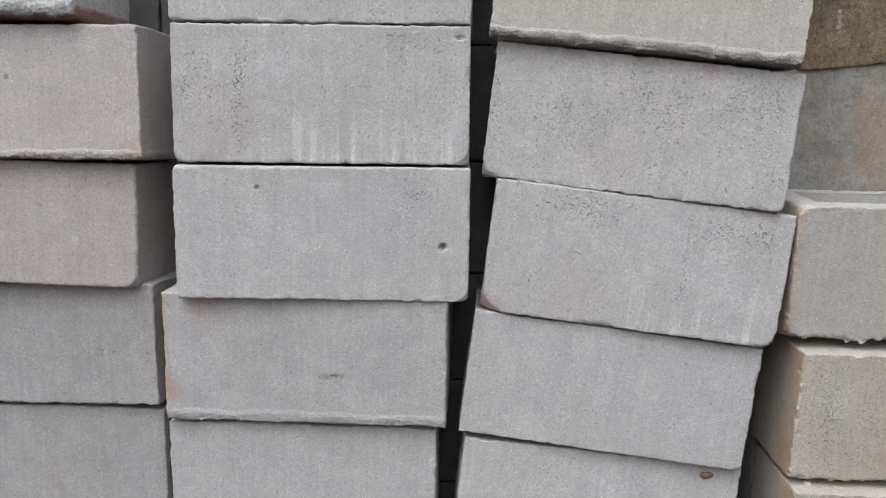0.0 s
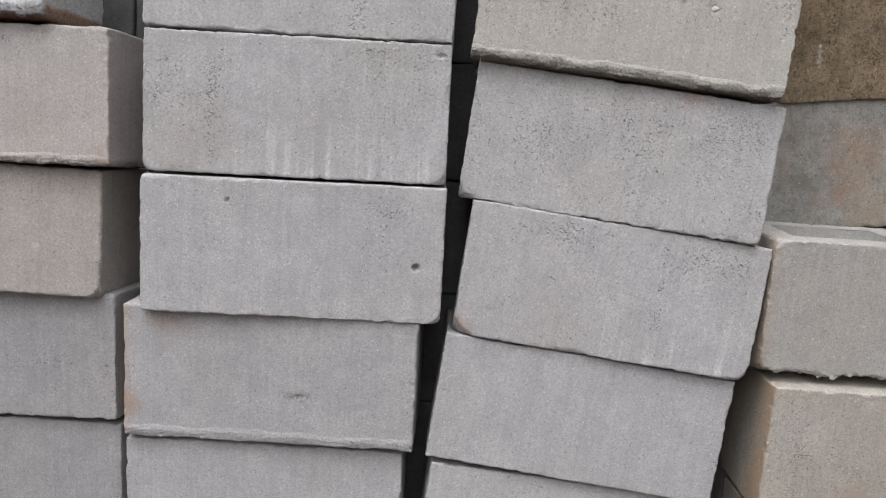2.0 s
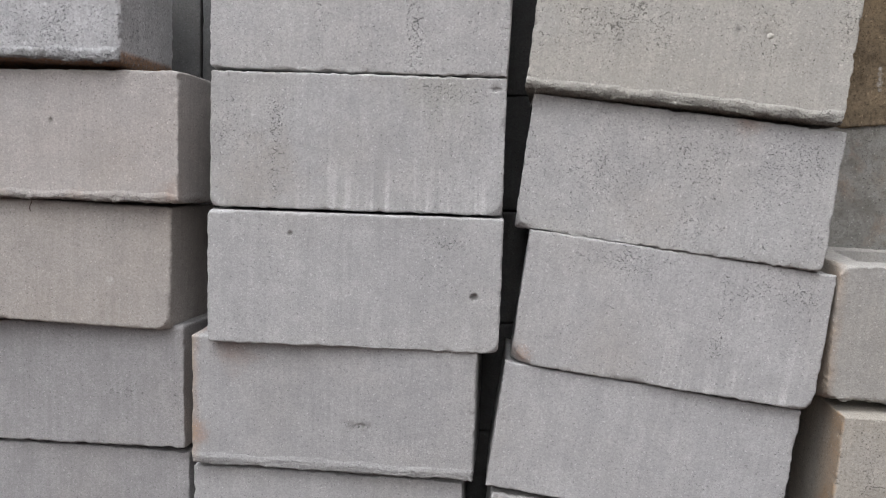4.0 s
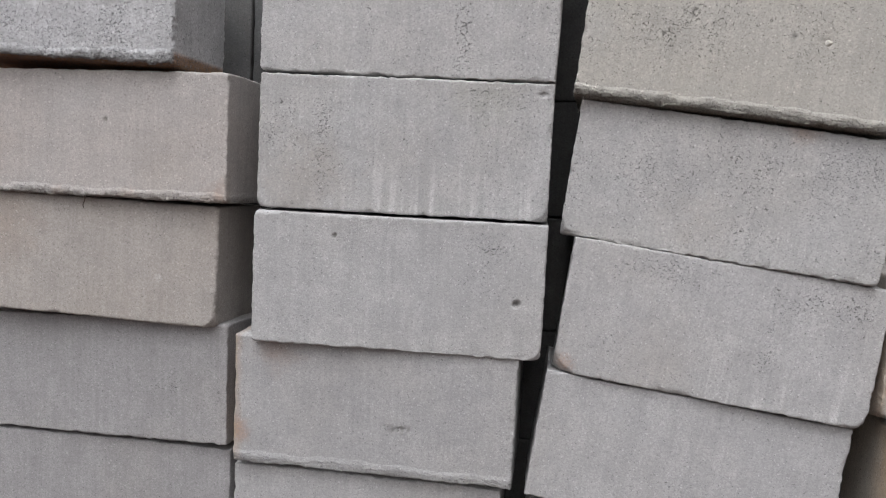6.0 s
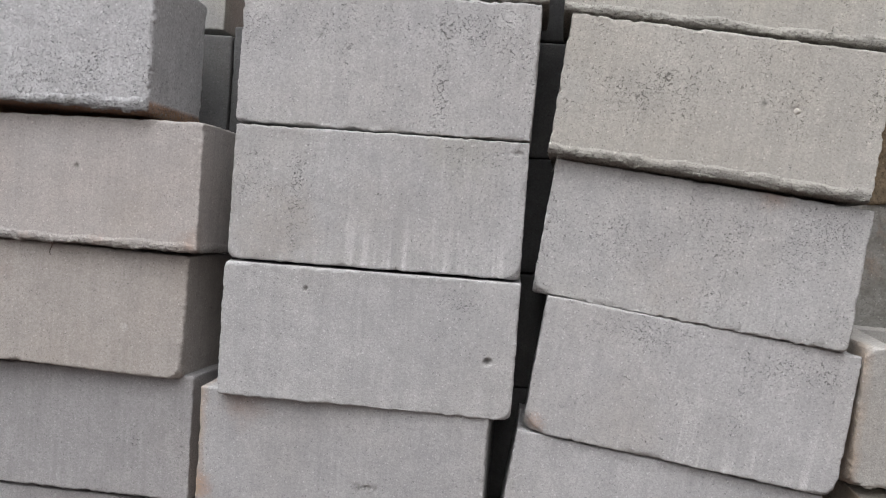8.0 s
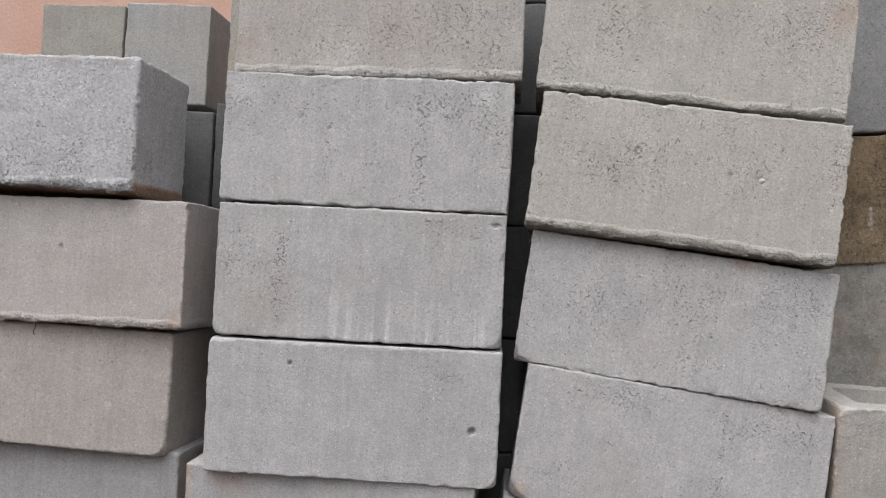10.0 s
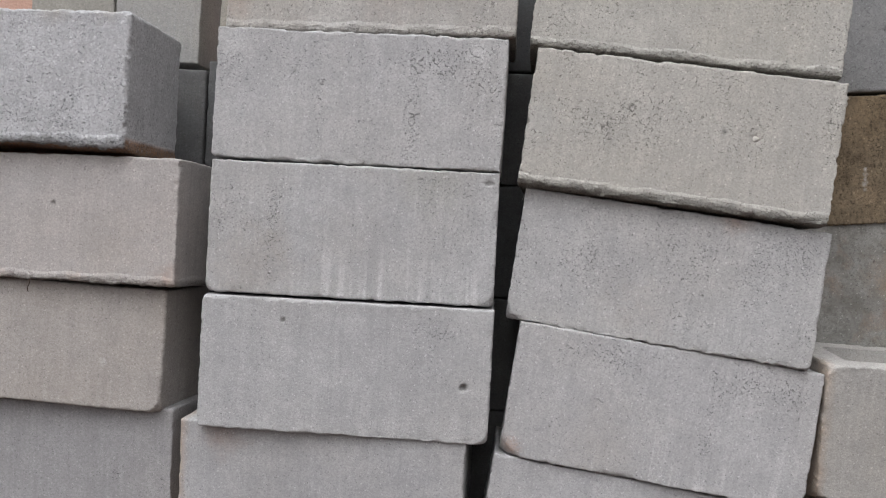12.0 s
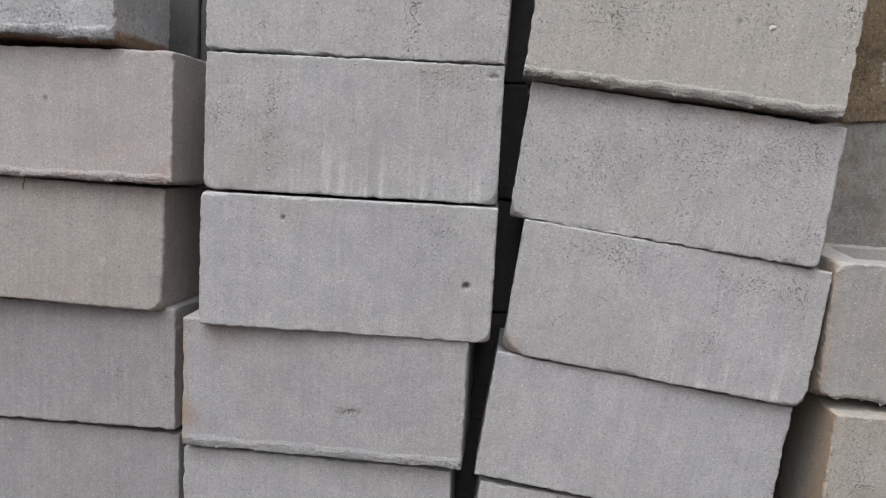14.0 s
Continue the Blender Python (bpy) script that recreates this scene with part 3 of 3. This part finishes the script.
block(-0.0299, 0.0176, -0.1833, 1.43, -0.01, -0.80, STAINED_END, "grey concrete block with a scrape and an orange-stained edge", w=0.4034, h=0.1892, d=0.18, dents=[(0.0418, -0.0227, 0.003, 0.0025, 3.0), (0.022, -0.019, 0.002, 0.0015, 4.0)], ragged=0.0026)
pebbled = block(0.4283, 0.0051, 0.33925, -1.11, 5.34, -3.60, BEIGE, "beige concrete block, tilted, with a pale pebble in its face", w=0.4013, h=0.1875, d=0.19, dents=[(0.0956, 0.0086, 0.006, 0.003, 1.0), (0.055, 0.012, 0.0018, 0.002, 1.0)], ragged=0.006, chips=1.3)
block(0.4224, 0.0188, 0.1508, -1.42, 5.79, -4.00, PITTED, "tilted grey concrete block with a pitted face", w=0.4030, h=0.1833, d=0.18, ragged=0.003, corner=[(-1, -1, 0.014), (1, -1, 0.007)])
block(0.4259, 0.0156, -0.0334, -1.31, 6.15, -1.80, CORNERED, "tilted grey concrete block with a broken corner and lime drips", w=0.4033, h=0.1840, d=0.19, corner=[(-1, -1, 0.018), (1, -1, 0.012)])
block(0.3996, 0.0205, -0.2154, -1.35, 6.51, -0.20, PLAIN, "tilted grey concrete block, smooth and plain", w=0.4015, h=0.1782, d=0.18)
block(-0.4480, 0.0550, -0.3650, -1.0, -1.0, -2.0, DULL, "grey concrete block low in the stack", w=0.406, h=0.180)
block(-0.0380, 0.0350, -0.3730, 0.5, 0.0, 0.0, GREY, "grey concrete block low in the stack", w=0.392, chips=1.2)
stained = block(0.3900, 0.0245, -0.3980, -3.0, 5.2, 1.5, GREY, "tilted grey concrete block with a reddish clay lump", w=0.398, chips=1.2)
block(0.0050, 0.0165, 0.5510, 0.0, -0.35, 0.0, BLOTCHED, "beige-grey concrete block on top of its stack", w=0.402, h=0.180)
block(0.4340, 0.0140, 0.5260, -3.0, 4.8, -3.0, TOPPED, "beige concrete block on top of a leaning stack", w=0.405, h=0.180, ragged=0.004)
stone("pebble", pebbled, 0.0964, 0.0026, 0.0078, (0.0054, 0.0026, 0.0043), PEBBLE, "pale round pebble")
stone("clay_lump", stained, 0.150, 0.0, 0.072, (0.009, 0.004, 0.006), CLAY, "reddish clay lump")

# the stack beside them, its hollow blocks pulled forward
block(0.8350, 0.0100, -0.0435, 4.5, 0.6, 0.0, PALE_END, "light hollow concrete block with an open cavity on top", h=0.187, hollow=True, chips=1.3, ragged=0.010, corner=[(-1, -1, 0.014), (-1, 1, 0.010)])
block(0.8530, 0.0050, -0.2425, 3.0, 0.6, 0.0, TAN, "tan concrete block with an orange-stained end", h=0.186, chips=1.4, ragged=0.006)
lowest = block(0.8540, -0.0050, -0.4330, 3.0, 0.5, 0.0, TAN, "tan concrete block with an orange-stained end", chips=1.4)
stone("mortar_crumb", lowest, -0.172, 0.030, 0.089, (0.006, 0.008, 0.003), PEBBLE, "pale crumb of mortar")
block(0.8600, 0.1700, 0.1610, 0.0, -5.5, 0.0, STAINED, "grey-brown concrete block with rust blotches", h=0.196)
block(0.8700, 0.1650, 0.3510, 0.0, -5.5, 0.0, MOSSED, "dark brown weathered concrete block", h=0.190, chips=1.4)
block(0.8700, 0.1700, 0.5560, 0.0, -5.0, 0.0, WEATHERED, "dark grey concrete block with deep pits on top of the stack", h=0.208, dents=[(-0.113, -0.015, 0.007, 0.006, 1.3), (-0.098, -0.027, 0.004, 0.005, 1.0)])
for row in range(6):
    block(0.8650, 0.1850, -0.0310 - 0.1795 * row, 0.0, 0.0, 0.0, SHADED, "grey concrete block in the shaded row behind", group="back row blocks", h=0.178, fine=0.02)

# the row behind, laid end on beside the first stack
block(-0.427, 0.30, 0.556, 0.0, 0.3, 0.0, SHADED, "old grey concrete block seen end on behind the stack", w=0.155, h=0.180, d=0.40, group="back row blocks", fine=0.004)
block(-0.586, 0.30, 0.551, 0.0, 0.0, 0.0, OLDER, "old beige concrete block seen end on behind the stack", w=0.155, h=0.180, d=0.40, group="back row blocks", fine=0.004)
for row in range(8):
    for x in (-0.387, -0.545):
        block(x, 0.24, -0.905 + 0.1799 * row, 0.0, 0.0, 0.0, GAP_SHADE, "grey concrete block laid end on in the row behind, shade put into its colour", w=0.155, h=0.179, d=0.40, group="back row blocks", fine=0.006 if row > 5 else 0.02)
block(-0.2515, 0.225, 0.5500, 0.0, 0.0, 0.0, OLDER, "old mossy concrete block wedged behind the top block", w=0.068, h=0.180, d=0.155, group="back row blocks", fine=0.006)
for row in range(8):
    block(-0.2580, 0.243, -0.908 + 0.1824 * row, 0.0, 0.0, 0.0, GAP_SHADE, "grey concrete block wedged end on in the row behind, shade put into its colour", w=0.098, h=0.181, d=0.40, group="back row blocks", fine=0.006 if row > 5 else 0.02)
# colour carries the gap shade; top row is unseen, added to block skylight
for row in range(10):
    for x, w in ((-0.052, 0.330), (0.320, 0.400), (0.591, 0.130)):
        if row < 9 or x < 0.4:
            block(x, 0.218, -0.905 + 0.1815 * row, 0.0, 0.0, 0.0, GAP_SHADE, "grey concrete block in the row behind, shade put into its colour", w=w, h=0.180, group="back row blocks", fine=0.02)

# a bit of twig caught in a joint
def twig(x, y, z, long):
    bm = bmesh.new()
    rings = []
    for s in range(6):
        r = 0.0011 * (1 - 0.1 * s)
        at = Vector((0.0012 * math.sin(s * 1.3), -0.001 * s * 0.4, long * (0.4 - s / 5)))
        rings.append([bm.verts.new(at + Vector((r * math.cos(q), r * math.sin(q), 0))) for q in (0, 1.26, 2.51, 3.77, 5.03)])
    for low, up in zip(rings, rings[1:]):
        for k in range(5):
            bm.faces.new((low[k], up[k], up[(k + 1) % 5], low[(k + 1) % 5]))
    bm.faces.new(rings[0])
    bm.faces.new(rings[-1][::-1])
    me = bpy.data.meshes.new("twig")
    bm.to_mesh(me)
    bm.free()
    me.materials.append(BARK)
    ob = new("twig", me)
    ob.location = (x, y, z + DROP)
    return tagged(ob, "short dark twig caught in a joint between blocks", "twig")


twig(-0.462, 0.013, 0.087, 0.018)

# dry root hairs hanging in the gap under a tilted block
def root_hairs(x, y, z):
    thing = tagged(new("dry_root"), "pale dry root hairs hanging under a concrete block", "root")
    thing.location = (x, y, z + DROP)
    for lean, long, curl in ((-0.25, 0.024, 0.4), (0.1, 0.019, -0.5), (0.35, 0.014, 0.7)):
        bm = bmesh.new()
        rings = []
        for s in range(8):
            q = s / 7
            at = Vector((lean * long * q + 0.0025 * curl * math.sin(q * 4), 0.002 * q, 0.002 - long * q))
            r = 0.00042 * (1 - 0.6 * q)
            rings.append([bm.verts.new(at + Vector((r * math.cos(k * 2.09), r * math.sin(k * 2.09), 0))) for k in range(3)])
        for low, up in zip(rings, rings[1:]):
            for k in range(3):
                bm.faces.new((low[k], up[k], up[(k + 1) % 3], low[(k + 1) % 3]))
        part("strand", bm, PEBBLE, thing)
    return thing


root_hairs(0.234, 0.022, 0.264)

# a low weed at the foot of the wall
def weed(x, y, count, spread):
    thing = tagged(new("weed"), "small green weed growing at the foot of the wall", "plant")
    thing.location = (x, y, 0.0)
    rng = random.Random(4)
    for _ in range(count):
        a, out, high = rng.uniform(0, 2 * math.pi), rng.uniform(0.3, 1) * spread, rng.uniform(0.05, 0.12)
        way = Vector((math.cos(a), math.sin(a), 0))
        side = Vector((-math.sin(a), math.cos(a), 0))
        bm = bmesh.new()
        rings = []
        for s in (0.0, 0.35, 0.7, 1.0):
            at = way * out * s * s + Vector((0, 0, high * s - 0.008))
            r = 0.0024 * (1.1 - s * 0.7)
            rings.append([bm.verts.new(at + side * r * math.cos(q) + Vector((0, 0, 1)).cross(side) * r * math.sin(q)) for q in (0, 2.1, 4.2)])
        for low, up in zip(rings, rings[1:]):
            for k in range(3):
                bm.faces.new((low[k], low[(k + 1) % 3], up[(k + 1) % 3], up[k]))
        stem = part("stem", bm, LEAF, thing)
        for s in (0.45, 0.6, 0.75, 0.9, 1.0):
            turn = a + rng.uniform(-1.6, 1.6)
            ahead = Vector((math.cos(turn), math.sin(turn), rng.uniform(-0.3, 0.4))) * rng.uniform(0.012, 0.024)
            across = Vector((-math.sin(turn), math.cos(turn), 0)) * rng.uniform(0.006, 0.011)
            at = way * out * s * s + Vector((0, 0, high * s - 0.008))
            bm = bmesh.new()
            pts = [at, at + ahead * 0.5 + across, at + ahead * 0.55 - Vector((0, 0, 0.003)), at + ahead * 0.5 - across, at + ahead * 1.1 - Vector((0, 0, 0.004))]
            base, left, mid, right, tip = (bm.verts.new(v) for v in pts)
            for ring in ((base, mid, left), (base, right, mid), (left, mid, tip), (mid, right, tip)):
                bm.faces.new(ring)
            part("leaf", bm, LEAF, stem)
    return thing


weed(-2.32, 2.09, 12, 0.075)

# the courses that carry the stacks, down to the soil
for row in range(3):
    for x, y in ((-0.44, 0.04), (-0.03, 0.02), (0.385, 0.03), (0.83, 0.03)):
        block(x, y, -0.908 + 0.1795 * row, 0.0, 0.0, 0.0, GREY, "grey concrete block in a bottom course", h=0.178, fine=0.012)
